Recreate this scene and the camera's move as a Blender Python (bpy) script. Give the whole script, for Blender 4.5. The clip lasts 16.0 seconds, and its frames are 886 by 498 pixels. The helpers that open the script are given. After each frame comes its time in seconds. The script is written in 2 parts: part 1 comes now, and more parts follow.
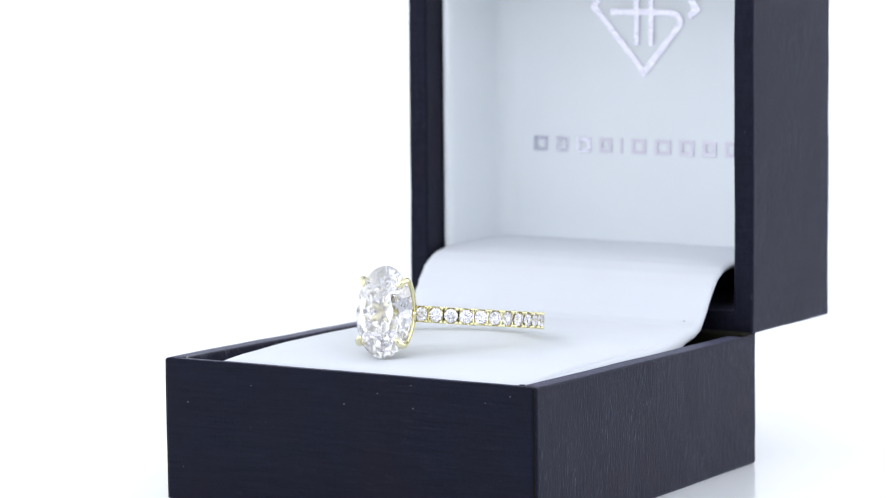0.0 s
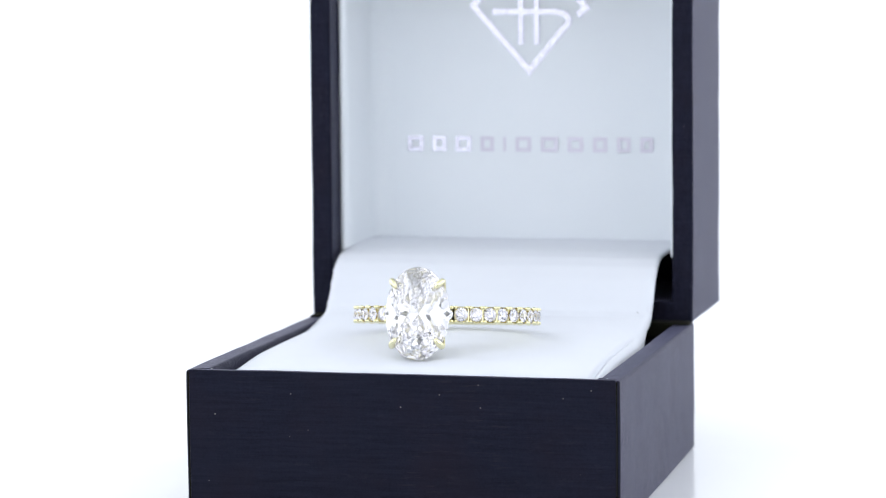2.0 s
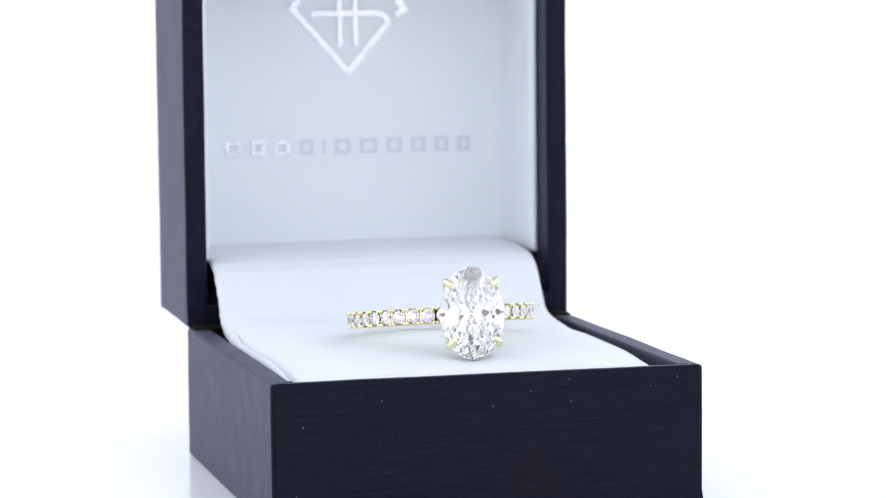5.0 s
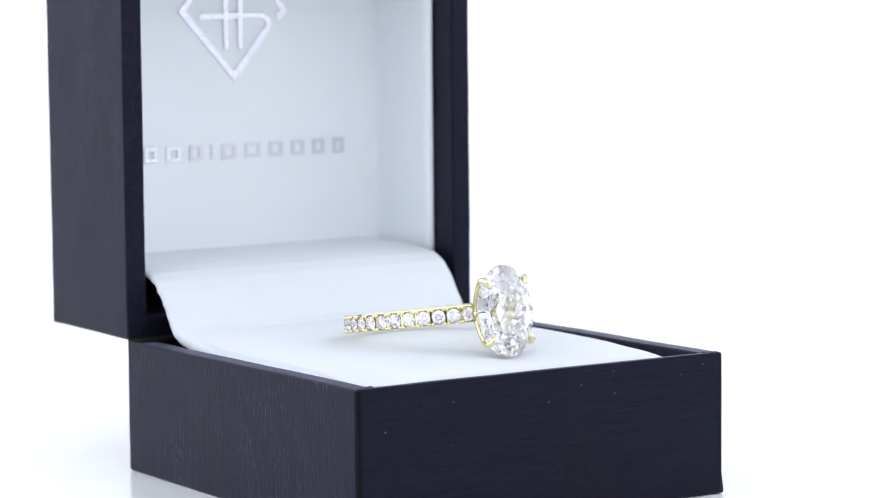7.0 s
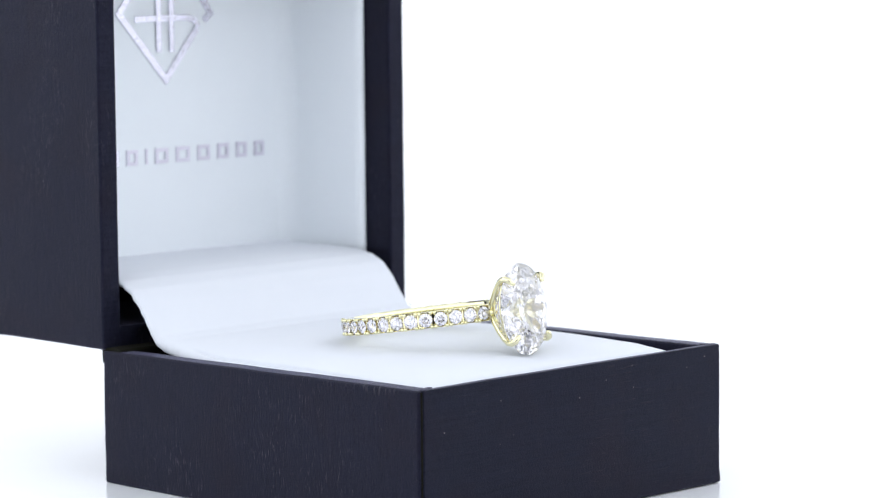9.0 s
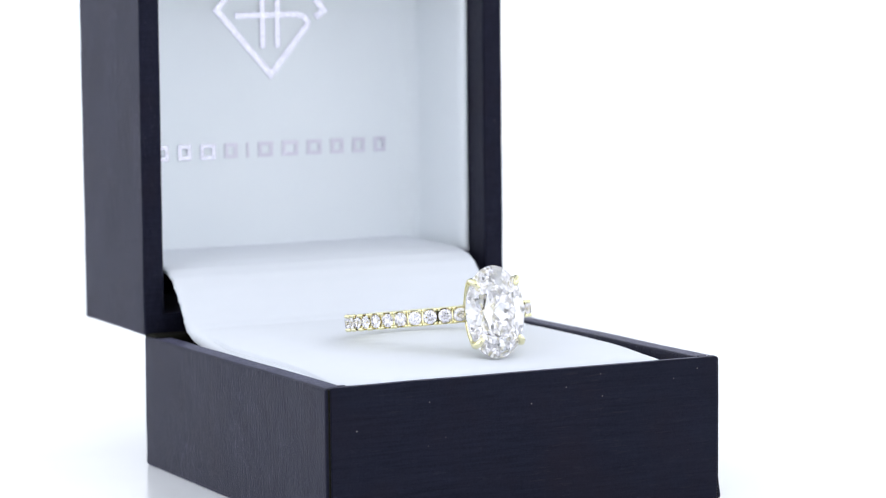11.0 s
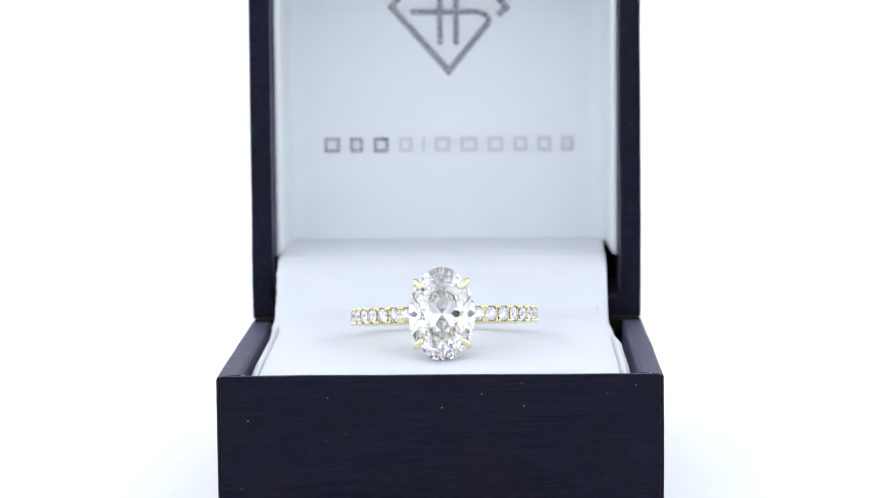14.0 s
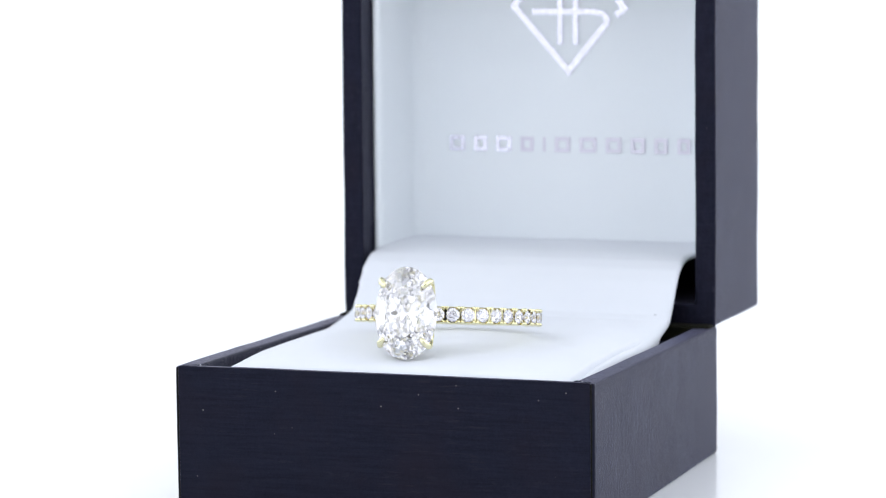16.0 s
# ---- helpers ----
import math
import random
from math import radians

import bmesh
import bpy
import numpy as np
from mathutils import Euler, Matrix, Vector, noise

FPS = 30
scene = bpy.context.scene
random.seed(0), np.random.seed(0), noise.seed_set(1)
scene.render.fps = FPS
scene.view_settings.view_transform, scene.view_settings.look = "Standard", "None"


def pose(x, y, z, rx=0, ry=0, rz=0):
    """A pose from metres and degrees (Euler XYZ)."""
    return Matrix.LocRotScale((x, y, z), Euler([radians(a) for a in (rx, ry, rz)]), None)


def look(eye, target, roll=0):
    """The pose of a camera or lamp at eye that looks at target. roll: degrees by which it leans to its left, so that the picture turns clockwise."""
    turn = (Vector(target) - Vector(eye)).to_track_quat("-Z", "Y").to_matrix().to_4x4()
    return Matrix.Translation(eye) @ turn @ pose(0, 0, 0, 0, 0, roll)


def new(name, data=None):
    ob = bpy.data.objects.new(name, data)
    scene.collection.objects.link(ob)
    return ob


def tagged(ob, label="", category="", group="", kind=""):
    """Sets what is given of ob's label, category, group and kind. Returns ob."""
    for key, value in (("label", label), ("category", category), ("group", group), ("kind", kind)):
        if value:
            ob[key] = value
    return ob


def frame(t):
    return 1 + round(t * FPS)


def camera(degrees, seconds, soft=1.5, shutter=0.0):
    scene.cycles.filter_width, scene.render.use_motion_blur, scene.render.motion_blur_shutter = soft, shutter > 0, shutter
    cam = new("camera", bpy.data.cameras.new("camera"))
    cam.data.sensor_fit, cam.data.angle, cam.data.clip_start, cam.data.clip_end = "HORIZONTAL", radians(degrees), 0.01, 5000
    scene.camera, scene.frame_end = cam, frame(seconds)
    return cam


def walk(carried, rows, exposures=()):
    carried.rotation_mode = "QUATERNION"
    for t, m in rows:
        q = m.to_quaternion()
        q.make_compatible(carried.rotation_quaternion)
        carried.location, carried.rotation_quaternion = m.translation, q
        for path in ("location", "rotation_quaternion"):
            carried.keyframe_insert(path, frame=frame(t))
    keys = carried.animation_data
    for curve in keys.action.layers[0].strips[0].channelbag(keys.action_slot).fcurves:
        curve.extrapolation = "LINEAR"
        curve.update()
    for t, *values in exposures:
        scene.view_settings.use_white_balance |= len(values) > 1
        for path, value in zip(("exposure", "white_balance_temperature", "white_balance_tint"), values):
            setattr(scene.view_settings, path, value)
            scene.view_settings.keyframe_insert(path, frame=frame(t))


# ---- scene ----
U = 0.048  # width of the ring box in metres; the plan below is written in box widths

# ---- camera ----
EYE = Vector((0.0, -7.4392 * U, 1.3907 * U))
AIM = EYE + Vector((-0.00029, math.cos(radians(6.2481)), -math.sin(radians(6.2481))))
cam = camera(16.0, 16.0, soft=1.0)
cam.data.dof.use_dof = True
cam.data.dof.focus_distance = 0.345
cam.data.dof.aperture_fstop = 46
walk(cam, [(0.0, look(EYE, AIM, -0.504)), (16.0, look(EYE, AIM, -0.504))], exposures=[(0.0, 0.0), (16.0, 0.0)])

# ---- world ----
world = bpy.data.worlds.new("dim_room_air")
world.use_nodes = True
world.node_tree.nodes["Background"].inputs[0].default_value = (0.6, 0.65, 0.7, 1)
world.node_tree.nodes["Background"].inputs[1].default_value = 0.02
scene.world = world
scene.cycles.max_bounces, scene.cycles.glossy_bounces, scene.cycles.transmission_bounces = 32, 24, 32

# emission put into the backdrop and the unseen tent panels, in place of lamps
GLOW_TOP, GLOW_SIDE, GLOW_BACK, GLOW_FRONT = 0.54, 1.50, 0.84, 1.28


# ---- materials ----
def material(name, base, rough=0.5, metal=0.0, spec=0.5):
    m = bpy.data.materials.new(name)
    m.use_nodes = True
    b = m.node_tree.nodes["Principled BSDF"]
    b.inputs["Base Color"].default_value = (*base, 1)
    b.inputs["Roughness"].default_value = rough
    b.inputs["Metallic"].default_value = metal
    b.inputs["Specular IOR Level"].default_value = spec
    return m, m.node_tree, b


def coords(nt, scale):
    tc = nt.nodes.new("ShaderNodeTexCoord")
    mp = nt.nodes.new("ShaderNodeMapping")
    mp.inputs["Scale"].default_value = scale
    nt.links.new(tc.outputs["Object"], mp.inputs["Vector"])
    return mp.outputs["Vector"]


def noise_tex(nt, vec, scale=1.0, detail=3.0, rough=0.6):
    n = nt.nodes.new("ShaderNodeTexNoise")
    n.inputs["Scale"].default_value = scale
    n.inputs["Detail"].default_value = detail
    n.inputs["Roughness"].default_value = rough
    nt.links.new(vec, n.inputs["Vector"])
    return n.outputs["Fac"]


def ramp(nt, fac, stops):
    r = nt.nodes.new("ShaderNodeValToRGB")
    el = r.color_ramp.elements
    while len(el) < len(stops):
        el.new(0.5)
    for e, (p, c) in zip(el, stops):
        e.position, e.color = p, (*c, 1)
    nt.links.new(fac, r.inputs["Fac"])
    return r.outputs["Color"]


def mixed(nt, fac, a, b, mode="MIX"):
    m = nt.nodes.new("ShaderNodeMix")
    m.data_type, m.blend_type = "RGBA", mode
    for socket, v in ((m.inputs[0], fac), (m.inputs[6], a), (m.inputs[7], b)):
        if hasattr(v, "links"):
            nt.links.new(v, socket)
        else:
            socket.default_value = v
    return m.outputs[2]


def bump(nt, b, height, strength, dist):
    n = nt.nodes.new("ShaderNodeBump")
    n.inputs["Strength"].default_value = strength
    n.inputs["Distance"].default_value = dist
    nt.links.new(height, n.inputs["Height"])
    nt.links.new(n.outputs["Normal"], b.inputs["Normal"])


def paper_material(name, upright):
    """Dark navy book-cloth paper: streaky fibres, faint blotches, a few pale specks of dust."""
    m, nt, b = material(name, (0.004, 0.004, 0.014), 0.45, 0.0, 0.14)
    b.inputs["Specular Tint"].default_value = (0.60, 0.63, 1.0, 1)
    b.inputs["Sheen Weight"].default_value = 0.25
    b.inputs["Sheen Roughness"].default_value = 0.32
    b.inputs["Sheen Tint"].default_value = (0.64, 0.64, 1.0, 1)
    across = noise_tex(nt, coords(nt, (170, 2600, 3200)), 1.0, 4, 0.65)
    along = noise_tex(nt, coords(nt, (1700, 2600, 480)), 1.0, 4, 0.7)
    blot = noise_tex(nt, coords(nt, (1, 1, 1)), 130, 4)
    fine = noise_tex(nt, coords(nt, (1, 1, 1)), 4200, 2)
    fibre = mixed(nt, 0.3, mixed(nt, 0.55 if upright else 0.22, across, along), fine)
    col = ramp(nt, fibre, [(0.36, (0.0028, 0.0031, 0.0070)), (0.64, (0.0122, 0.0125, 0.0232))] if upright else [(0.34, (0.0026, 0.0032, 0.0068)), (0.66, (0.0098, 0.0108, 0.0195))])
    col = mixed(nt, ramp(nt, blot, [(0.45, (0, 0, 0)), (0.75, (0.6, 0.6, 0.6))]), col, (0.0095, 0.0065, 0.0095, 1))
    scuff = noise_tex(nt, coords(nt, (300, 1100, 900)), 1.0, 5, 0.7)
    col = mixed(nt, ramp(nt, scuff, [(0.60, (0, 0, 0)), (0.80, (0.35, 0.35, 0.35))]), col, (0.030, 0.029, 0.036, 1))
    # lighter flecks of the weave, gathered in patches
    fleck = noise_tex(nt, coords(nt, (2300, 2900, 850) if upright else (330, 2000, 2700)), 1.0, 3, 0.6)
    fleck = ramp(nt, fleck, [(0.58, (0, 0, 0)), (0.70, (1, 1, 1))])
    patch = noise_tex(nt, coords(nt, (1, 1, 0.6)), 95, 3)
    fleck = mixed(nt, 1.0, fleck, ramp(nt, patch, [(0.44, (0.05, 0.05, 0.05)), (0.66, (0.8, 0.8, 0.8))]), "MULTIPLY")
    col = mixed(nt, fleck, col, (0.030, 0.029, 0.040, 1) if upright else (0.017, 0.0150, 0.019, 1))
    # scratches across the rim where the lid has rubbed
    rub = noise_tex(nt, coords(nt, (240, 2400, 240)), 1.0, 4, 0.7)
    rub = ramp(nt, rub, [(0.52, (0, 0, 0)), (0.66, (0.4, 0.4, 0.4))])
    spotted = nt.nodes.new("ShaderNodeTexGradient")
    spotted.gradient_type = "SPHERICAL"
    mp = nt.nodes.new("ShaderNodeMapping")
    mp.vector_type = "TEXTURE"
    mp.inputs["Location"].default_value = (-0.482 * 0.048, -0.29 * 0.048, 0.338 * 0.048)
    mp.inputs["Scale"].default_value = (0.0040, 0.0062, 0.0012)
    tc = nt.nodes.new("ShaderNodeTexCoord")
    nt.links.new(tc.outputs["Object"], mp.inputs["Vector"])
    nt.links.new(mp.outputs["Vector"], spotted.inputs["Vector"])
    rub = mixed(nt, 1.0, rub, ramp(nt, spotted.outputs["Fac"], [(0.05, (0, 0, 0)), (0.5, (1, 1, 1))]), "MULTIPLY")
    col = mixed(nt, rub, col, (0.20, 0.20, 0.22, 1))
    vor = nt.nodes.new("ShaderNodeTexVoronoi")
    vor.inputs["Scale"].default_value = 430
    nt.links.new(coords(nt, (1, 1, 1)), vor.inputs["Vector"])
    spot = ramp(nt, vor.outputs["Distance"], [(0.012, (1, 1, 1)), (0.050, (0, 0, 0))])
    sep = nt.nodes.new("ShaderNodeSeparateColor")
    nt.links.new(vor.outputs["Color"], sep.inputs[0])
    few = ramp(nt, sep.outputs[0], [(0.42, (0, 0, 0)), (0.92, (1, 1, 1))])
    dust = mixed(nt, 1.0, spot, few, "MULTIPLY")
    col = mixed(nt, dust, col, (0.20, 0.19, 0.19, 1))
    nt.links.new(col, b.inputs["Base Color"])
    nt.links.new(ramp(nt, fibre, [(0.35, (0.36, 0.36, 0.36)), (0.65, (0.58, 0.58, 0.58))]), b.inputs["Roughness"])
    bump(nt, b, mixed(nt, 0.35, fibre, fleck, "ADD"), 0.68 if upright else 0.66, 0.00013)
    return m


def fabric_material(name, base, deep, grain=9000):
    """Short-napped white lining: even, with a trace of pile and soft blotches."""
    m, nt, b = material(name, base, 0.85, 0.0, 0.2)
    nap = noise_tex(nt, coords(nt, (1, 1, 1)), grain, 2)
    soft = noise_tex(nt, coords(nt, (1, 1, 1)), 140, 3)
    mx = mixed(nt, 0.3, soft, nap)
    nt.links.new(ramp(nt, mx, [(0.3, deep), (0.7, base)]), b.inputs["Base Color"])
    b.inputs["Sheen Weight"].default_value = 0.15
    bump(nt, b, mx, 0.25, 0.0001)
    return m


def gold_material():
    m, nt, b = material("yellow_gold", (0.95, 0.80, 0.42), 0.14, 1.0)
    n = noise_tex(nt, coords(nt, (1, 1, 1)), 2500, 3)
    nt.links.new(ramp(nt, n, [(0.3, (0.83, 0.78, 0.47)), (0.7, (0.90, 0.86, 0.59))]), b.inputs["Base Color"])
    nt.links.new(ramp(nt, n, [(0.3, (0.05, 0.05, 0.05)), (0.7, (0.13, 0.13, 0.13))]), b.inputs["Roughness"])
    return m


def stone_material(name, clear):
    m = bpy.data.materials.new(name)
    m.use_nodes = True
    nt = m.node_tree
    nt.nodes.remove(nt.nodes["Principled BSDF"])
    g = nt.nodes.new("ShaderNodeBsdfGlass")
    g.inputs["IOR"].default_value = 2.42
    g.inputs["Roughness"].default_value = 0.0
    g.inputs["Color"].default_value = (*clear, 1)
    nt.links.new(g.outputs[0], nt.nodes["Material Output"].inputs[0])
    return m


def foil_material(name="silver_foil", rough=0.11, low=(0.50, 0.49, 0.58), high=(0.74, 0.73, 0.82)):
    m, nt, b = material(name, high, rough, 1.0)
    n = noise_tex(nt, coords(nt, (1, 1, 1)), 2600, 3)
    nt.links.new(ramp(nt, n, [(0.35, (rough * 0.6,) * 3), (0.7, (rough * 1.6,) * 3)]), b.inputs["Roughness"])
    nt.links.new(ramp(nt, n, [(0.3, low), (0.6, high)]), b.inputs["Base Color"])
    bump(nt, b, n, 0.3, 0.0002)
    return m


def tent_material(name, strength, glow_mid=None):
    """Self-glowing white fabric, no lamps behind; the glow can fade from a set middle."""
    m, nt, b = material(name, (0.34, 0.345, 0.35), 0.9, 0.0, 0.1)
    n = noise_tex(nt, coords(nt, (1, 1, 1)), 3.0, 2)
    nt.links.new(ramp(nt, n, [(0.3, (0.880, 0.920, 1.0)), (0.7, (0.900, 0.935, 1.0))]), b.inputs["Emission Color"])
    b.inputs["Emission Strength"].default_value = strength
    # added falloff: less glow low down, so the lid's sides reflect less
    if glow_mid:
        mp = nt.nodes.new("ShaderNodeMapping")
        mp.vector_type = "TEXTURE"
        mp.inputs["Location"].default_value = glow_mid
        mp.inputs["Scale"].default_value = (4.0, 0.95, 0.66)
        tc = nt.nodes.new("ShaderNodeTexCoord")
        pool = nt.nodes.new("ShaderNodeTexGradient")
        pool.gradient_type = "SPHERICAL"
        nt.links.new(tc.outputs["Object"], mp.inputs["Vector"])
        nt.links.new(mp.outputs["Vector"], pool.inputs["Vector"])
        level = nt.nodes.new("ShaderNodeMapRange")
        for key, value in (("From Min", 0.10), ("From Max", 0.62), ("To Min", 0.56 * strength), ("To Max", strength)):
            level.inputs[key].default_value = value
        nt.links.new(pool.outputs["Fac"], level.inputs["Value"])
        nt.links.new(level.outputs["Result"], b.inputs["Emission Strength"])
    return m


def acrylic_material():
    m, nt, b = material("white_acrylic", (0.91, 0.922, 0.942), 0.18, 0.0, 0.35)
    n = noise_tex(nt, coords(nt, (1, 1, 1)), 18, 3)
    nt.links.new(ramp(nt, n, [(0.3, (0.90, 0.912, 0.935)), (0.7, (0.92, 0.930, 0.948))]), b.inputs["Base Color"])
    nt.links.new(ramp(nt, n, [(0.3, (0.15, 0.15, 0.15)), (0.7, (0.22, 0.22, 0.22))]), b.inputs["Roughness"])
    return m


def wall_material(name, base):
    m, nt, b = material(name, base, 0.9, 0.0, 0.2)
    n = noise_tex(nt, coords(nt, (1, 1, 1)), 4, 4)
    nt.links.new(ramp(nt, n, [(0.3, tuple(c * 0.9 for c in base)), (0.7, base)]), b.inputs["Base Color"])
    return m


PAPER, PAPER_FRONT = paper_material("navy_wrap_paper", True), paper_material("navy_front_paper", False)
PAD = fabric_material("white_pad_fabric", (0.700, 0.722, 0.764), (0.678, 0.702, 0.750))
LINING = fabric_material("white_lid_lining", (0.815, 0.846, 0.872), (0.795, 0.830, 0.860))
GOLD, FOIL = gold_material(), foil_material()
STONE = stone_material("clear_diamond", (0.978, 0.976, 0.980))
SMALL_STONE = stone_material("faint_lavender_diamond", (0.955, 0.952, 0.970))
FOIL_FINE = foil_material("fine_lavender_foil", 0.55, (0.66, 0.63, 0.71), (0.76, 0.74, 0.81))
ACRYLIC = acrylic_material()
# near-black that stands in for shade in the hinge gap and front seams
GAP_BLACK = wall_material("black_gap_fill", (0.004, 0.004, 0.0006))


# ---- building helpers ----
def part(name, bm, mat, parent, label="", smooth=False, unit=U, matrix=None):
    """Links a bmesh, written in box widths, as one mesh object under a thing or part."""
    if bm.verts and unit != 1:
        bmesh.ops.scale(bm, vec=(unit, unit, unit), verts=bm.verts)
    me = bpy.data.meshes.new(name)
    bm.to_mesh(me)
    bm.free()
    me.materials.append(mat)
    if smooth:
        me.polygons.foreach_set("use_smooth", [True] * len(me.polygons))
    ob = new(name, me)
    ob.parent = parent
    if matrix is not None:
        ob.matrix_local = matrix
    if label:
        ob["label"] = label
    return ob


def box(bm, x0, x1, y0, y1, z0, z1, bevel=0.0, segments=2):
    m = Matrix.LocRotScale(((x0 + x1) / 2, (y0 + y1) / 2, (z0 + z1) / 2), None, (x1 - x0, y1 - y0, z1 - z0))
    made = bmesh.ops.create_cube(bm, size=1, matrix=m)["verts"]
    if bevel:
        edges = list({e for v in made for e in v.link_edges})
        bmesh.ops.bevel(bm, geom=edges, offset=bevel, segments=segments, affect="EDGES", profile=0.5)
    return bm


def tray(x0, x1, y0, y1, z0, z1, wall, floor, bevel):
    """An open-topped box with rounded arrises."""
    bm = bmesh.new()
    box(bm, x0, x1, y0, y1, z0, z1)
    top = max(bm.faces, key=lambda f: f.calc_center_median().z)
    bmesh.ops.inset_region(bm, faces=[top], thickness=wall, use_even_offset=True)
    down = bmesh.ops.extrude_face_region(bm, geom=[top])["geom"]
    bm.faces.remove(top) if top.is_valid else None
    verts = [g for g in down if isinstance(g, bmesh.types.BMVert)]
    for v in verts:
        v.co.z = z0 + floor
    bmesh.ops.recalc_face_normals(bm, faces=bm.faces)
    sharp = [e for e in bm.edges if len(e.link_faces) == 2 and e.calc_face_angle(0) > 0.5]
    bmesh.ops.bevel(bm, geom=sharp, offset=bevel, segments=3, affect="EDGES", profile=0.5)
    return bm


def tube(bm, points, radii, sides=8, closed=False):
    """A round bar along points."""
    pts = [Vector(p) for p in points]
    n = len(pts)
    rings = []
    up = Vector((0.13, 0.21, 0.97)).normalized()
    for i, p in enumerate(pts):
        a = pts[(i - 1) % n] if closed or i else p
        c = pts[(i + 1) % n] if closed or i < n - 1 else p
        d = (c - a).normalized()
        s = d.cross(up).normalized()
        t = s.cross(d)
        r = radii[i] if hasattr(radii, "__len__") else radii
        rings.append([bm.verts.new(p + r * (math.cos(k * math.tau / sides) * s + math.sin(k * math.tau / sides) * t)) for k in range(sides)])
    for i in range(n if closed else n - 1):
        q, w = rings[i], rings[(i + 1) % n]
        for k in range(sides):
            bm.faces.new((q[k], q[(k + 1) % sides], w[(k + 1) % sides], w[k]))
    if not closed:
        bm.faces.new(rings[0]), bm.faces.new(rings[-1])
    bmesh.ops.recalc_face_normals(bm, faces=bm.faces)
    return bm


def thing(name, label, category, group=""):
    return tagged(new(name), label, category, group)


# ---- the set: shooting table, light tent, unseen dark enclosure ----
def slab(name, size, place, mat, label, bevel=0.0):
    bm = bmesh.new()
    x, y, z = (s / 2 for s in size)
    box(bm, place[0] - x, place[0] + x, place[1] - y, place[1] + y, place[2] - z, place[2] + z, bevel)
    return tagged(part(name, bm, mat, None, label, unit=1), label, kind="structure")


def sweep_sheet():
    """Backdrop: rises from the table in a wide curve behind the box."""
    bm = bmesh.new()
    prof = [(0.50, 0.0006)] + [(0.50 + 0.25 * math.sin(a), 0.0006 + 0.25 - 0.25 * math.cos(a)) for a in [i * math.pi / 24 for i in range(1, 13)]] + [(0.75, 0.95)]
    rows = [[bm.verts.new((x, y, z)) for x in (-0.56, 0.56)] for y, z in prof]
    back = [[bm.verts.new((x, y + 0.004, z - 0.004)) for x in (-0.56, 0.56)] for y, z in prof]
    for a, b in zip(rows, rows[1:]):
        bm.faces.new((a[0], a[1], b[1], b[0]))
    for a, b in zip(back, back[1:]):
        bm.faces.new((a[1], a[0], b[0], b[1]))
    return bm


def build_set():
    slab("tabletop", (1.3, 1.45, 0.03), (0, 0.23, -0.015), ACRYLIC, "glossy white acrylic shooting table top")
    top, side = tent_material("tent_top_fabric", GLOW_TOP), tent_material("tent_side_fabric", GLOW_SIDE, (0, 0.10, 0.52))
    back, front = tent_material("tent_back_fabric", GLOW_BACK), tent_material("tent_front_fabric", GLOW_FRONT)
    tagged(part("backdrop", sweep_sheet(), back, None, "", unit=1, smooth=True), "seamless white backdrop sweep with added glow", kind="structure")
    slab("ceiling", (1.14, 1.28, 0.01), (0, 0.13, 0.955), top, "white fabric top of the light tent with added glow")
    slab("wall_west", (0.01, 1.28, 0.95), (-0.565, 0.13, 0.475), side, "white fabric side of the light tent with added glow")
    slab("wall_east", (0.01, 1.28, 0.95), (0.565, 0.13, 0.475), side, "white fabric side of the light tent with added glow")
    # unseen front flaps leave an opening that darkens reflections in foil and stone
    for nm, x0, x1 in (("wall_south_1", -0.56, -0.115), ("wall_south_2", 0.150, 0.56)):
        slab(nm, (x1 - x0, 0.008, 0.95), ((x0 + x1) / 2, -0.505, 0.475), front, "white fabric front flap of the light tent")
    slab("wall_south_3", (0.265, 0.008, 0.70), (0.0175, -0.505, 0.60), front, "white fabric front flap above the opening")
    # unseen enclosure, coloured near-black to give foil and stone dark reflections
    dark = wall_material("dark_surround", (0.025, 0.025, 0.027))
    slab("floor", (1.16, 0.72, 0.03), (0, -0.87, -0.05), dark, "near-black floor added behind the camera, unseen")
    slab("wall_far_south", (1.16, 0.02, 1.0), (0, -1.22, 0.46), dark, "near-black wall added behind the camera, unseen")
    slab("wall_far_west", (0.02, 0.70, 1.0), (-0.57, -0.86, 0.46), dark, "near-black wall added beside the camera, unseen")
    slab("wall_far_east", (0.02, 0.70, 1.0), (0.57, -0.86, 0.46), dark, "near-black wall added beside the camera, unseen")
    slab("ceiling_far", (1.16, 0.72, 0.02), (0, -0.87, 0.97), dark, "near-black ceiling added behind the camera, unseen")


build_set()

# ---- the ring box ----
XL, XR, YF, YB, H = -0.508, 0.499, -0.436, 0.664, 0.338
YL, ZL, ZT = 1.086, 0.3245, 1.43
XC = (XL + XR) / 2


def cushion_height(x, y):
    prof = [(-0.42, 0.335), (-0.38, 0.345), (-0.30, 0.353), (-0.1, 0.354), (0.1, 0.354), (0.3, 0.352), (0.45, 0.350), (0.515, 0.352), (0.542, 0.363),
            (0.573, 0.398), (0.602, 0.437), (0.635, 0.467), (0.675, 0.485), (0.73, 0.493), (0.8, 0.495), (0.9, 0.495), (1.03, 0.495)]
    z = float(np.interp(y, [p[0] for p in prof], [p[1] for p in prof]))
    z -= 0.0085 * math.exp(-((x / 0.05) ** 2 + ((y + 0.285) / 0.05) ** 2))  # pressed in by the stone's tip
    return z + 0.0012 * noise.noise(Vector((x * 5, y * 5, 0)))


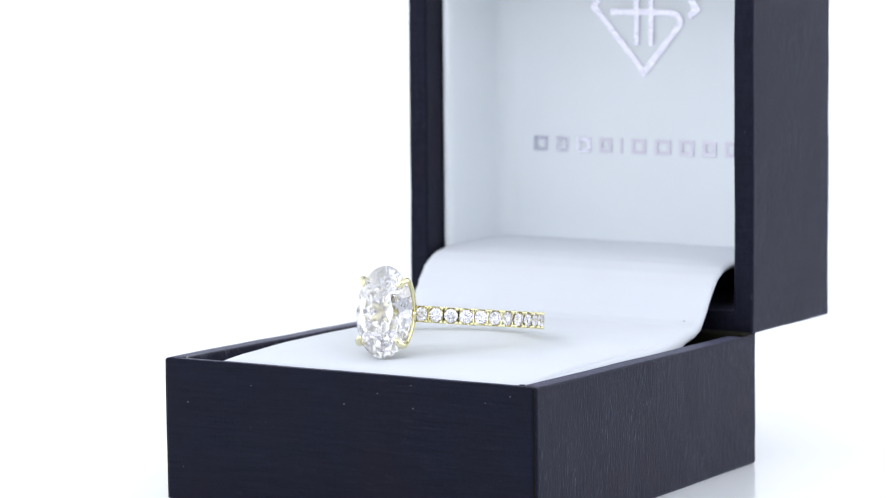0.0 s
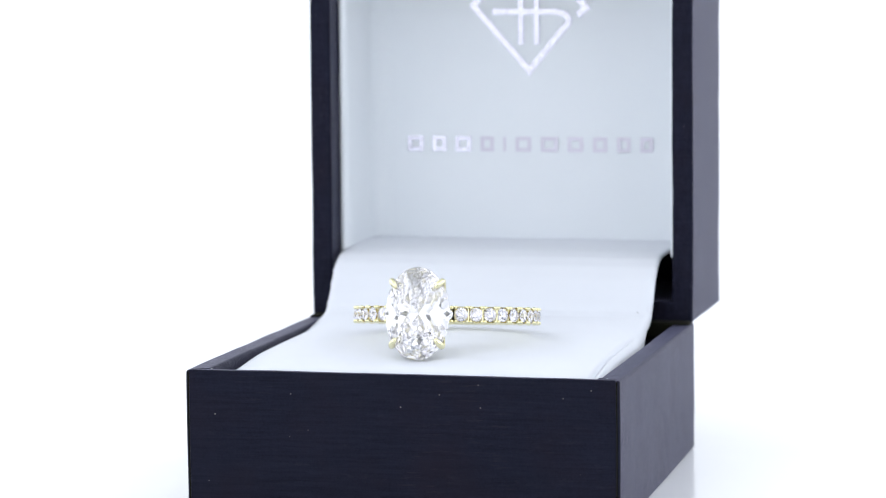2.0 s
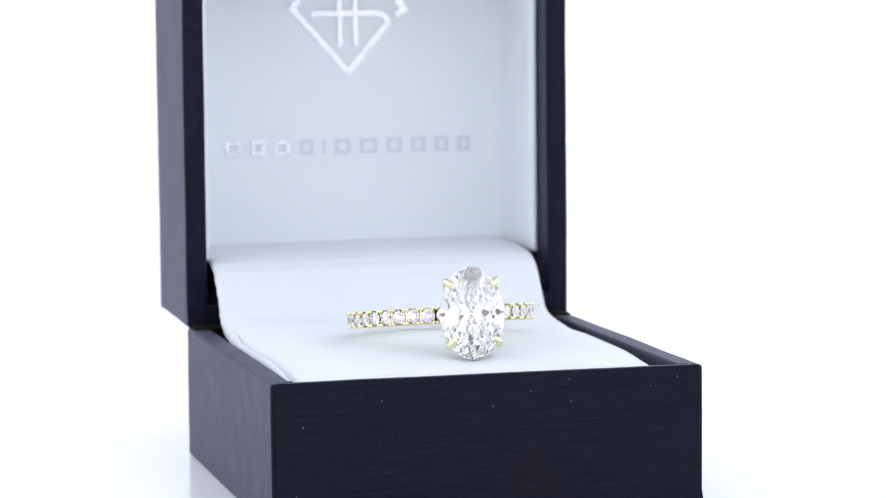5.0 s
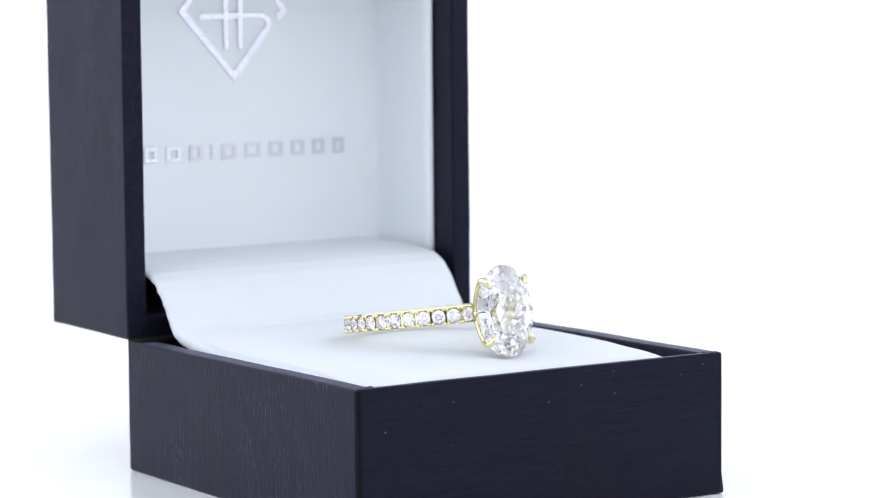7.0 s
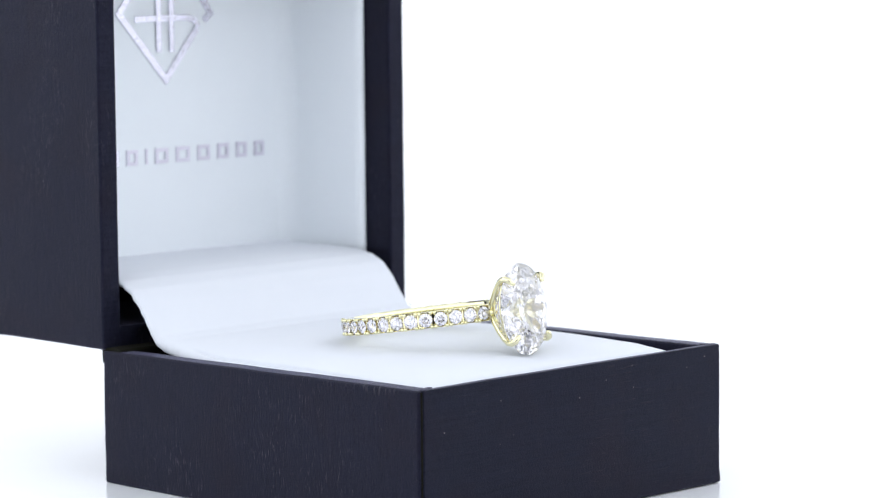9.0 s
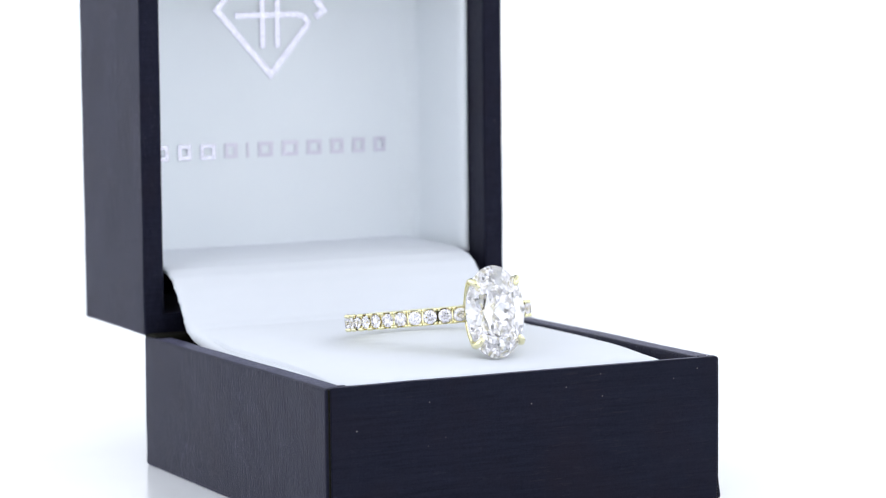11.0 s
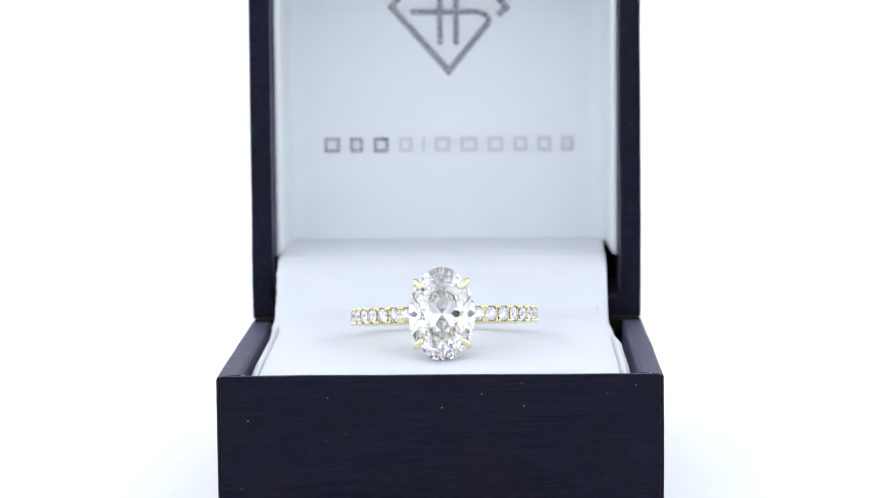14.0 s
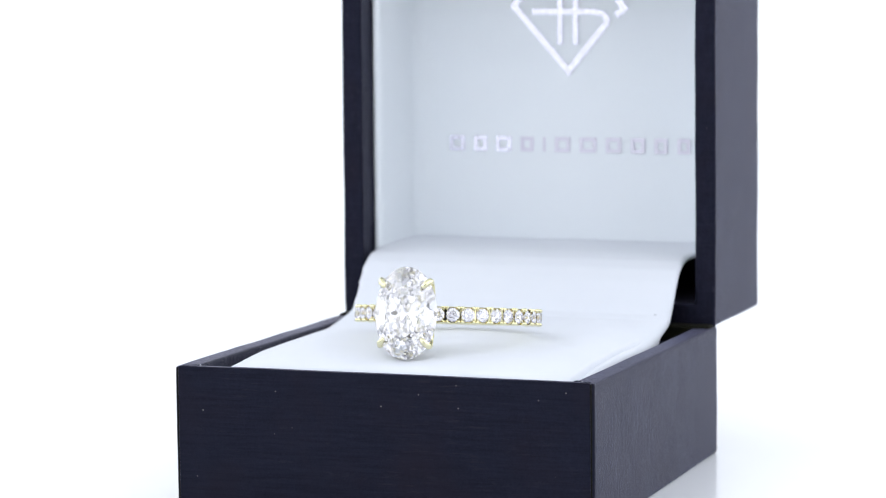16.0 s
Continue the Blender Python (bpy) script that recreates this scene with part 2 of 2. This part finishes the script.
def cushion_mesh():
    """Padded board that runs from the front rim over the hinge into the lid; its long sides roll over."""
    bm = bmesh.new()
    ys = list(np.concatenate([np.linspace(-0.400, 0.40, 36), np.linspace(0.41, 0.75, 60), np.linspace(0.77, 1.028, 12)]))
    half = 0.436
    side = [0.30, 0.45, 0.58, 0.70, 0.78, 0.84, 0.885, 0.912, 0.926, 0.934, 0.940, 0.946, 0.954, 0.965, 0.985, 0.995, 1.0]
    us = [-u for u in reversed(side)] + [-0.15, 0.0, 0.15] + side
    rows = []
    for y in ys:
        # the pad is tucked down at its front corners and fills the width there
        near = max(0.0, min(1.0, (-0.06 - y) / 0.26))
        near = near * near * (3 - 2 * near)
        front_wide = max(0.0, min(1.0, (0.1 - y) / 0.4))
        h = half + 0.010 * front_wide + 0.002 * math.sin(7 * y)
        # over the hinge its one side is cut back further than the other
        cut = 0.020 * max(0.0, min(1.0, (y - 0.22) / 0.25))
        folds = [(0.014 * max(0.0, min(1.0, (0.44 - y) / 0.08)), 0.945 + 0.02 * max(0.0, y)), (0.011 * max(0.0, min(1.0, (0.30 - y) / 0.1)), 0.940)]
        roll = 0.018 - 0.010 * max(0.0, min(1.0, (y - 0.55) / 0.1))
        fray = 0.0060 * max(0.0, min(1.0, (y - 0.40) / 0.05)) * max(0.0, min(1.0, (0.74 - y) / 0.05))
        row = []
        for u in us:
            edge = max(0.0, (abs(u) - 0.965) / 0.035)
            drop = roll * (1 - math.sqrt(max(0.0, 1 - edge * edge)))
            drop += 0.030 * max(0.0, min(1.0, (0.52 - y) / 0.2)) * max(0.0, (abs(u) - 0.66) / 0.34) ** 1.7
            drop += 0.014 * near * max(0.0, (abs(u) - 0.62) / 0.38) ** 1.6
            crease, fold = folds[0 if u < 0 else 1]
            drop += crease * math.exp(-((abs(u) - fold) / 0.0065) ** 2)
            ragged = fray * noise.noise(Vector((y * 110, 0, 0))) if u < -0.99 else 0.0
            row.append(bm.verts.new((XC - 0.002 + ragged + u * (h if u < 0 else h - cut), y, cushion_height(u * h, y) - drop)))
        rows.append(row)
    front = [bm.verts.new((v.co.x, -0.4095, v.co.z - 0.010)) for v in rows[0]]
    low = [bm.verts.new((v.co.x, -0.4105, 0.2)) for v in rows[0]]
    rows = [low, front] + rows
    for a, b in zip(rows, rows[1:]):
        for i in range(len(a) - 1):
            bm.faces.new((a[i], a[i + 1], b[i + 1], b[i]))
    # the turned-down sides
    for i, sign in ((0, -1), (-1, 1)):
        feet = [bm.verts.new((r[i].co.x - sign * 0.004, r[i].co.y, r[i].co.z - (0.08 if r[i].co.y < 0.30 else 0.08 - 0.074 * min(1, (r[i].co.y - 0.30) / 0.15)))) for r in rows[1:]]
        top = [r[i] for r in rows[1:]]
        for k in range(len(top) - 1):
            bm.faces.new((top[k], top[k + 1], feet[k + 1], feet[k]))
    bmesh.ops.recalc_face_normals(bm, faces=bm.faces)
    return bm


def worn(bm, x_cuts, y_cuts, z_cuts, amount=0.0016):
    """Hand-wrapped card is never quite straight: cut the long faces and let them waver."""
    for axis, cuts in (((1, 0, 0), x_cuts), ((0, 1, 0), y_cuts), ((0, 0, 1), z_cuts)):
        for c in cuts:
            n = Vector(axis)
            bmesh.ops.bisect_plane(bm, geom=bm.verts[:] + bm.edges[:] + bm.faces[:], plane_co=n * c, plane_no=n)
    for v in bm.verts:
        v.co += amount * noise.noise_vector(v.co * 5.5) + 0.45 * amount * noise.noise_vector(v.co * 19)
    return bm


def lid_mesh():
    """The lid stands open at a right angle: a tray turned so that its mouth faces the front."""
    depth = YL - YB
    bm = tray(XL, XR + 0.003, 0, ZT - ZL, 0, depth, 0.054, 0.045, 0.006)
    for v in bm.verts:
        x, y, z = v.co
        # it sits slightly askew on its hinge, one side further forward
        ahead = (0.011 + 0.012 * x) * z / depth
        v.co = (x - 0.005 * max(0.0, x) * 2 * z / depth, YB + depth - z - ahead, ZL + y)
    worn(bm, np.linspace(-0.42, 0.42, 7), np.linspace(0.72, 1.03, 4), np.linspace(0.42, 1.35, 14))
    bmesh.ops.recalc_face_normals(bm, faces=bm.faces)
    return bm


def lining_mesh():
    """Padded white liner of the lid: back and two sides with soft corners, as one folded sheet."""
    bm = bmesh.new()
    xl, xr = XL + 0.054, XR - 0.056
    r = 0.05
    line = [(xl + 0.001, 0.756), (xl + 0.001, 0.743), (xl + 0.006, 0.736), (xl + 0.014, 0.736), (xl + 0.020, 0.743), (xl + 0.021, 0.770), (xl + 0.026, 0.97)]
    line += [(xl + 0.026 + r - r * math.cos(a), 0.973 + r * math.sin(a)) for a in np.linspace(0.15, math.pi / 2, 7)]
    line += [(XC + (XC - x), y) for x, y in reversed(line)]
    zs = [0.478, 0.484, 0.492] + list(np.linspace(0.53, ZT - 0.06, 12))
    rows = []
    for z in zs:
        inward = 0.004 if z < 0.48 else 0.0
        rows.append([bm.verts.new((x + (inward if x < XC else -inward) * -1, y + inward + 0.0008 * noise.noise(Vector((x * 6, y * 6, z * 6))), z)) for x, y in line])
    for a, b in zip(rows, rows[1:]):
        for i in range(len(a) - 1):
            bm.faces.new((a[i], a[i + 1], b[i + 1], b[i]))
    bmesh.ops.recalc_face_normals(bm, faces=bm.faces)
    return bm


def ribbon(bm, points, width, y0, thick):
    """A flat foil stroke in the plane of the lid's back, mitred at its bends."""
    pts = [Vector((p[0], p[1])) for p in points]
    left, right = [], []
    for i, p in enumerate(pts):
        a = (p - pts[i - 1]).normalized() if i else (pts[1] - p).normalized()
        b = (pts[i + 1] - p).normalized() if i < len(pts) - 1 else a
        n = Vector((-a.y - b.y, a.x + b.x)).normalized()
        k = width / 2 / max(0.35, n.dot(Vector((-a.y, a.x))))
        left.append(p + n * k), right.append(p - n * k)
    for i in range(len(pts) - 1):
        quad = [left[i], left[i + 1], right[i + 1], right[i]]
        f = [bm.verts.new((q.x, y0, q.y)) for q in quad]
        g = [bm.verts.new((q.x, y0 + thick, q.y)) for q in quad]
        bm.faces.new(f), bm.faces.new(g[::-1])
        for k in range(4):
            bm.faces.new((f[k], g[k], g[(k + 1) % 4], f[(k + 1) % 4]))


def emblem_strokes():
    """Outline of a cut gem with strokes in it, each a piece of foil."""
    w, y = 0.0168, 1.0185
    strokes = [("emblem_outline", [(0.108, 1.075), (0.0, 0.945), (-0.152, 1.118), (-0.098, 1.185), (0.10, 1.185), (0.155, 1.112), (0.132, 1.094)], w, y),
               ("emblem_stroke", [(-0.100, 1.103), (0.075, 1.103), (0.098, 1.096), (0.108, 1.082), (0.108, 1.075)], w * 0.9, y - 0.0006)]
    strokes += [("emblem_stroke", [(x, 1.016), (x, 1.165)], w * 0.85, y - 0.0012) for x in (-0.0225, 0.0205)]
    for name, points, width, depth in strokes:
        bm = bmesh.new()
        ribbon(bm, points, width, depth, 0.003)
        bmesh.ops.remove_doubles(bm, verts=bm.verts, dist=1e-5)
        bmesh.ops.recalc_face_normals(bm, faces=bm.faces)
        yield name, bm


def foil_frame(bm, x0, x1, z0, z1, t):
    """A plain foil bar, hollow where it is wide enough."""
    if x1 - x0 < 3 * t:
        box(bm, x0, x1, 1.0185, 1.0215, z0, z1)
        return
    outer = [(x0, z0), (x1, z0), (x1, z1), (x0, z1)]
    inner = [(x0 + t, z0 + t), (x1 - t, z0 + t), (x1 - t, z1 - t), (x0 + t, z1 - t)]
    loops = [[bm.verts.new((x, y, z)) for x, z in ring_] for y in (1.0185, 1.0215) for ring_ in (outer, inner)]
    a, b, c, d = loops
    for i in range(4):
        k = (i + 1) % 4
        bm.faces.new((a[i], a[k], b[k], b[i]))
        bm.faces.new((c[k], c[i], d[i], d[k]))
        bm.faces.new((a[k], a[i], c[i], c[k]))
        bm.faces.new((b[i], b[k], d[k], d[i]))
    bmesh.ops.recalc_face_normals(bm, faces=bm.faces)


def build_box():
    ob = thing("ring_box", "open dark navy ring box with white padded inside, standing on table", "ring box")
    bm = tray(XL, XR, YF + 0.003, YB, 0.0, H, 0.052, 0.03, 0.007)
    for v in bm.verts:  # the front wall is thinner than the others
        if YF + 0.03 < v.co.y < YF + 0.075 and v.co.z > 0.02 and XL + 0.03 < v.co.x < XR - 0.03:
            v.co.y -= 0.032
    worn(bm, np.linspace(-0.45, 0.45, 13), np.linspace(-0.38, 0.6, 13), np.linspace(0.05, 0.28, 5))
    for v in bm.verts:
        if v.co.z > 0.3:  # the side walls sink a little towards the hinge
            v.co.z -= 0.015 * max(0.0, min(1.0, (v.co.y - YF) / (YB - YF)))
        if v.co.z < 0.03 and v.co.x > XR - 0.02 and v.co.y < YF + 0.02:  # thick fold of the wrap at one foot
            v.co.x += 0.006
        v.co.z = max(v.co.z, 0.0)
    base = part("base", bm, PAPER, ob, "dark navy paper-wrapped base")
    bm = bmesh.new()
    box(bm, XL + 0.0090, XR - 0.0078, YF - 0.0022, YF + 0.016, 0.003, H + 0.0010, 0.0034, 3)
    worn(bm, np.linspace(-0.45, 0.45, 13), [], np.linspace(0.05, 0.28, 5), 0.0012)
    part("front_panel", bm, PAPER_FRONT, base)
    # black strips stand in for the shaded seams where front wrap meets sides
    for x0 in (XL + 0.0056, XR - 0.0086):
        bm = bmesh.new()
        box(bm, x0, x0 + 0.0032, YF + 0.0005, YF + 0.012, 0.004, H - 0.0030, 0.0004, 1)
        worn(bm, [], [], np.linspace(0.05, 0.28, 5), 0.0012)
        part("seam", bm, GAP_BLACK, base, "black strip standing in for a shaded seam")
    # the wrap is folded in at the front corners, with a pale speck beside each
    for x, turn, speck_x in ((XL + 0.034, 24, XL + 0.061), (XR - 0.030, -24, XR - 0.030)):
        bm = bmesh.new()
        box(bm, -0.020, 0.020, -0.0055, 0.0055, -0.001, 0.0022, 0.0010, 2)
        bmesh.ops.transform(bm, matrix=Matrix.Translation((x, YF + 0.0150, H + 0.0002)) @ Matrix.Rotation(radians(turn), 4, "Z"), verts=bm.verts)
        worn(bm, [x - 0.01, x, x + 0.01], [], [], 0.003)
        part("corner_fold", bm, PAPER, base, "creased fold of the wrap")
        bm = bmesh.new()
        bmesh.ops.create_icosphere(bm, subdivisions=1, radius=0.0017, matrix=Matrix.Translation((speck_x, YF + 0.010, H + 0.0020)))
        part("pale_speck", bm, PAD, base, "small pale speck")
    part("cushion", cushion_mesh(), PAD, ob, "white padded cushion", smooth=True)
    lid = part("lid", lid_mesh(), PAPER, ob, "dark navy paper-wrapped lid standing open")
    part("lining", lining_mesh(), LINING, lid, "white padded lid lining", smooth=True)
    for name, bm in emblem_strokes():
        part(name, bm, FOIL, lid, "silver foil stroke of a gem emblem")
    bm = bmesh.new()
    bmesh.ops.create_icosphere(bm, subdivisions=1, radius=0.0017, matrix=Matrix.Translation((0.379, 0.508, 0.367)))
    part("lint_speck", bm, PAPER, ob, "dark speck of lint")
    # strip along the hinge, coloured black so the gap there looks shaded
    bm = bmesh.new()
    box(bm, XL + 0.006, XR - 0.006, YB - 0.062, YB + 0.012, 0.29, 0.3300, 0.006, 3)
    part("hinge", bm, GAP_BLACK, ob, "black strip filling the shaded hinge gap")
    # the line of foil lettering below the emblem, as plain bars
    widths = [0.046, 0.040, 0.046, 0.040, 0.010, 0.046, 0.050, 0.046, 0.042, 0.040, 0.038]
    gap = (0.674 - sum(widths)) / (len(widths) - 1)
    x = -0.338
    for w in widths:
        bm = bmesh.new()
        foil_frame(bm, x + 0.002, x + w - 0.002, 0.728, 0.768, 0.0095)
        part("foil_bar", bm, FOIL if x < -0.19 else FOIL_FINE, lid, "silver foil bar")
        x += w + gap
    return ob


ring_box = build_box()


# ---- the ring ----
def cut(bm, normal, point):
    """Grinds one flat facet onto a convex stone."""
    bmesh.ops.bisect_plane(bm, geom=bm.verts[:] + bm.edges[:] + bm.faces[:], plane_co=point, plane_no=normal, clear_outer=True)
    rim = [e for e in bm.edges if e.is_boundary]
    if rim:
        bmesh.ops.contextual_create(bm, geom=rim)


def brilliant(half_w, half_l, crown, pavilion, table=0.56, lower=0.22, girdle=0.05, sides=64, extra=False):
    """A faceted brilliant cut plane by plane: table up +z, oval in x and y."""
    bm = bmesh.new()
    g = girdle * crown
    bmesh.ops.create_cone(bm, cap_ends=True, segments=sides, radius1=1, radius2=1, depth=2)

    def facet(deg, points):
        """Plane through a point on the girdle and a point inwards of it, square to the direction deg."""
        (r0, z0), (r1, z1) = points
        n = Vector((z1 - z0, 0, r0 - r1)) * (1 if z1 > z0 else -1)
        n = Vector((abs(n.x), 0, n.z)).normalized()
        m = Matrix.Rotation(radians(deg), 3, "Z")
        cut(bm, m @ n, m @ Vector((r0, 0, z0)))
    cut(bm, Vector((0, 0, 1)), Vector((0, 0, crown)))
    p = pavilion
    c = math.cos(radians(22.5))
    for k in range(8):
        facet(45 * k, [(1, 0), (table, crown)])
        facet(45 * k, [(1, -g), (0, -g - p)])
        facet(45 * k + 22.5, [(table * c, crown), (0.80, crown * 0.49)])
    for k in range(16):
        # halves beside each main facet, a little steeper
        off = 45 * (k // 2) + (11.25 if k % 2 else -11.25)
        q = math.cos(radians(11.25))
        facet(off, [(q * 1.004, 0.0), (0.80 * q, crown * 0.50)])
        facet(off, [(q * 1.004, -g), (lower * q, -g - p * (1 - lower * c))])
    if extra:
        for k in range(8):
            facet(45 * k + 22.5, [(0.50, -g - p * 0.520), (0.0, -g - p * 0.940)])
    bmesh.ops.recalc_face_normals(bm, faces=bm.faces)
    for v in bm.verts:
        v.co.x *= half_w
        v.co.y *= half_l
    return bm


def small_brilliant(r):
    """Accent stone with eight crown facets and eight pavilion facets."""
    bm = bmesh.new()
    rings = []
    for rad, z, off in ((0.56, 0.30, 0.5), (1.0, 0.0, 0.0), (1.0, -0.06, 0.0)):
        rings.append([bm.verts.new((rad * r * math.cos((k + off) * math.tau / 8), rad * r * math.sin((k + off) * math.tau / 8), z * r)) for k in range(8)])
    cul = bm.verts.new((0, 0, -0.85 * r))
    t, u, d = rings
    bm.faces.new(t)
    for k in range(8):
        n = (k + 1) % 8
        bm.faces.new((t[k], u[k], u[n]))
        bm.faces.new((t[k], u[n], t[n]))
        bm.faces.new((u[k], d[k], d[n], u[n]))
        bm.faces.new((d[k], cul, d[n]))
    bmesh.ops.recalc_face_normals(bm, faces=bm.faces)
    return bm


RING = Matrix.Translation(Vector((-0.001, 0.032, 0.4128)) * U) @ pose(0, 0, 0, -8.2, -0.7)
RO = 0.2200  # outer radius of the band
FIRST, STEP = 12.4, 9.35  # degrees from the centre stone to the first accent stone, and between them
GIRDLE = 0.300  # distance of the centre stone's girdle from the ring's middle


def radial(deg, r, z, flip=0.0):
    """Pose on the band, deg from the centre stone, its z axis pointing outwards."""
    a = radians(deg - 90)
    out = Vector((math.cos(a), math.sin(a), 0))
    rot = out.to_track_quat("Z", "Y").to_matrix().to_4x4()
    return RING @ Matrix.Translation((out * r + Vector((0, 0, z))) * U) @ rot @ pose(0, 0, 0, 0, 0, flip)


def band_mesh():
    bm = bmesh.new()
    prof = [(0.192, -0.016), (0.190, -0.010), (0.190, 0.010), (0.192, 0.016), (0.195, 0.0192), (0.2105, 0.0192), (RO - 0.006, 0.0186), (RO - 0.0066, 0.0170), (0.1960, 0.0160),
            (0.1960, -0.0160), (RO - 0.0066, -0.0170), (RO - 0.006, -0.0186), (0.2105, -0.0192), (0.195, -0.0192)]
    rings = []
    for k in range(120):
        a = radians(-90 + 360 * k / 120)
        rings.append([bm.verts.new((r * math.cos(a), r * math.sin(a), z)) for r, z in prof])
    n = len(prof)
    for a, b in zip(rings, rings[1:] + rings[:1]):
        for i in range(n):
            bm.faces.new((a[i], a[(i + 1) % n], b[(i + 1) % n], b[i]))
    # walls between the stone seats
    for side in (-1, 1):
        for k in range(-1, 14):
            deg = side * (FIRST + STEP * (k + 0.5))
            c = Matrix.Rotation(radians(deg - 90), 4, "Z") @ Matrix.Translation((0.2060, 0, 0)) @ Matrix.Diagonal((0.0190, 0.0026, 0.0330, 1))
            bmesh.ops.create_cube(bm, size=1, matrix=c)
    tail = [FIRST + STEP * 13.5, 360 - FIRST - STEP * 13.5]
    steps = 24
    arc = [radians(tail[0] - 90 + (tail[1] - tail[0]) * k / steps) for k in range(steps + 1)]
    rows = [[bm.verts.new((r * math.cos(a), r * math.sin(a), z)) for r, z in ((0.2, -0.0169), (0.2155, -0.0169), (0.2155, 0.0169), (0.2, 0.0169))] for a in arc]
    for a, b in zip(rows, rows[1:]):
        for i in range(4):
            bm.faces.new((a[i], a[(i + 1) % 4], b[(i + 1) % 4], b[i]))
    bmesh.ops.recalc_face_normals(bm, faces=bm.faces)
    return bm


def ellipse(rx, rz, y, n=40):
    return [(rx * math.cos(k * math.tau / n), y, rz * math.sin(k * math.tau / n)) for k in range(n)]


def cone_point(f, a):
    """Point on the flared gallery under the centre stone: f from its foot to its rim, a round it."""
    return Vector(((0.042 + 0.025 * f) * math.cos(a), -0.247 - 0.041 * f, (0.058 + 0.038 * f) * math.sin(a)))


def build_ring():
    ob = thing("engagement_ring", "yellow gold ring, large oval diamond, lying on the white cushion", "ring")
    sw, sl = 0.0760, 0.1075
    part("band", band_mesh(), GOLD, ob, "polished yellow gold band", smooth=False, matrix=RING)
    # table of the centre stone faces the front; its long axis stands upright
    m = RING @ Matrix.Translation((0, -GIRDLE * U, 0)) @ pose(0, 0, 0, 90)
    part("centre_stone", brilliant(sw, sl, 0.0245, 0.0655, table=0.55, lower=0.30, extra=True), STONE, ob, "large clear oval brilliant-cut diamond", matrix=m)
    bm = bmesh.new()
    for f, r in ((0.0, 0.0022), (0.53, 0.0012), (1.0, 0.0020)):
        tube(bm, [cone_point(f, k * math.tau / 48) for k in range(48)], r, 8, True)
    tube(bm, ellipse(0.026, 0.018, -0.219, 20), 0.006, 8, True)
    for s in (-1, 1):
        tube(bm, [(s * 0.026, -0.208, 0), (s * 0.031, -0.220, 0), (s * 0.037, -0.229, 0), (s * 0.041, -0.238, 0)], [0.012, 0.0100, 0.0075, 0.005], 10)
    part("basket", bm, GOLD, ob, "openwork gold basket under the diamond", smooth=True, matrix=RING)
    for sx in (-1, 1):
        for sz in (-1, 1):
            bm = bmesh.new()
            g = -GIRDLE
            pts = [(0.034, -0.224, 0.003), (0.043, -0.242, 0.026), (0.050, -0.262, 0.048), (0.0555, g + 0.018, 0.066), (0.0585, g + 0.005, 0.0735), (0.0590, g - 0.006, 0.0745), (0.0560, g - 0.0145, 0.0705), (0.0485, g - 0.0205, 0.0615), (0.0455, g - 0.0222, 0.0578)]
            tube(bm, [(sx * x, y, sz * z) for x, y, z in pts], [0.0075, 0.0072, 0.0070, 0.0068, 0.0072, 0.0078, 0.0082, 0.0064, 0.003], 8)
            part("prong", bm, GOLD, ob, "gold claw", smooth=True, matrix=RING)
    accent = brilliant(0.0160, 0.0160, 0.0052, 0.0142, sides=24)
    first = part("accent_stone", accent, SMALL_STONE, ob)
    bead_bm = bmesh.new()
    bmesh.ops.create_icosphere(bead_bm, subdivisions=2, radius=0.0047)
    bead = part("bead", bead_bm, GOLD, ob, smooth=True)
    halo_stone = part("halo_stone", small_brilliant(0.0084), SMALL_STONE, ob)
    used = set()

    def repeat(src, m):
        o = src if src.name not in used else src.copy()
        if src.name in used:
            scene.collection.objects.link(o)
        used.add(src.name)
        o.matrix_local = m
    step = STEP
    for side in (-1, 1):
        for k in range(14):
            deg = side * (FIRST + step * k)
            repeat(first, radial(deg, RO - 0.0020, 0.0, 11 * k))
            for z in (-0.0162, 0.0162):
                for off in (-1.15, 1.15):
                    repeat(bead, radial(deg + side * step / 2 + off, RO - 0.0004, z))
    # a cone of small stones under the girdle, in two rows between thin rails
    for f, count in ((0.30, 20), (0.76, 25)):
        for k in range(count):
            a = (k + 0.5) * math.tau / count
            p = cone_point(f, a)
            out = (cone_point(f, a + 0.01) - p).cross(cone_point(f + 0.05, a) - p).normalized()
            out = out if out.dot(Vector((p.x, 0, p.z))) > 0 else -out
            repeat(halo_stone, RING @ Matrix.Translation(p * U) @ out.to_track_quat("Z", "Y").to_matrix().to_4x4())
    return ob


ring = build_ring()


# ---- the turning table carries box and ring together ----
def turn_rows():
    rate = 9.15
    rows = [(t, -31.5 + rate * t) for t in (0.0, 1.0, 2.0, 3.0, 4.0, 5.0, 6.0, 7.0, 7.6, 8.0, 8.2)]
    rows += [(8.4, 44.95), (8.65, 44.95), (8.9, 44.95)]
    rows += [(t, 26.5 - rate * (t - 11.0)) for t in (9.1, 9.4, 10.0, 11.0, 12.0, 13.0, 14.0, 15.0, 16.0)]
    return [(t, pose(0, 0, 0, 0, 0, a)) for t, a in rows]


def motions():
    walk(ring_box, turn_rows())
    walk(ring, turn_rows())


motions()
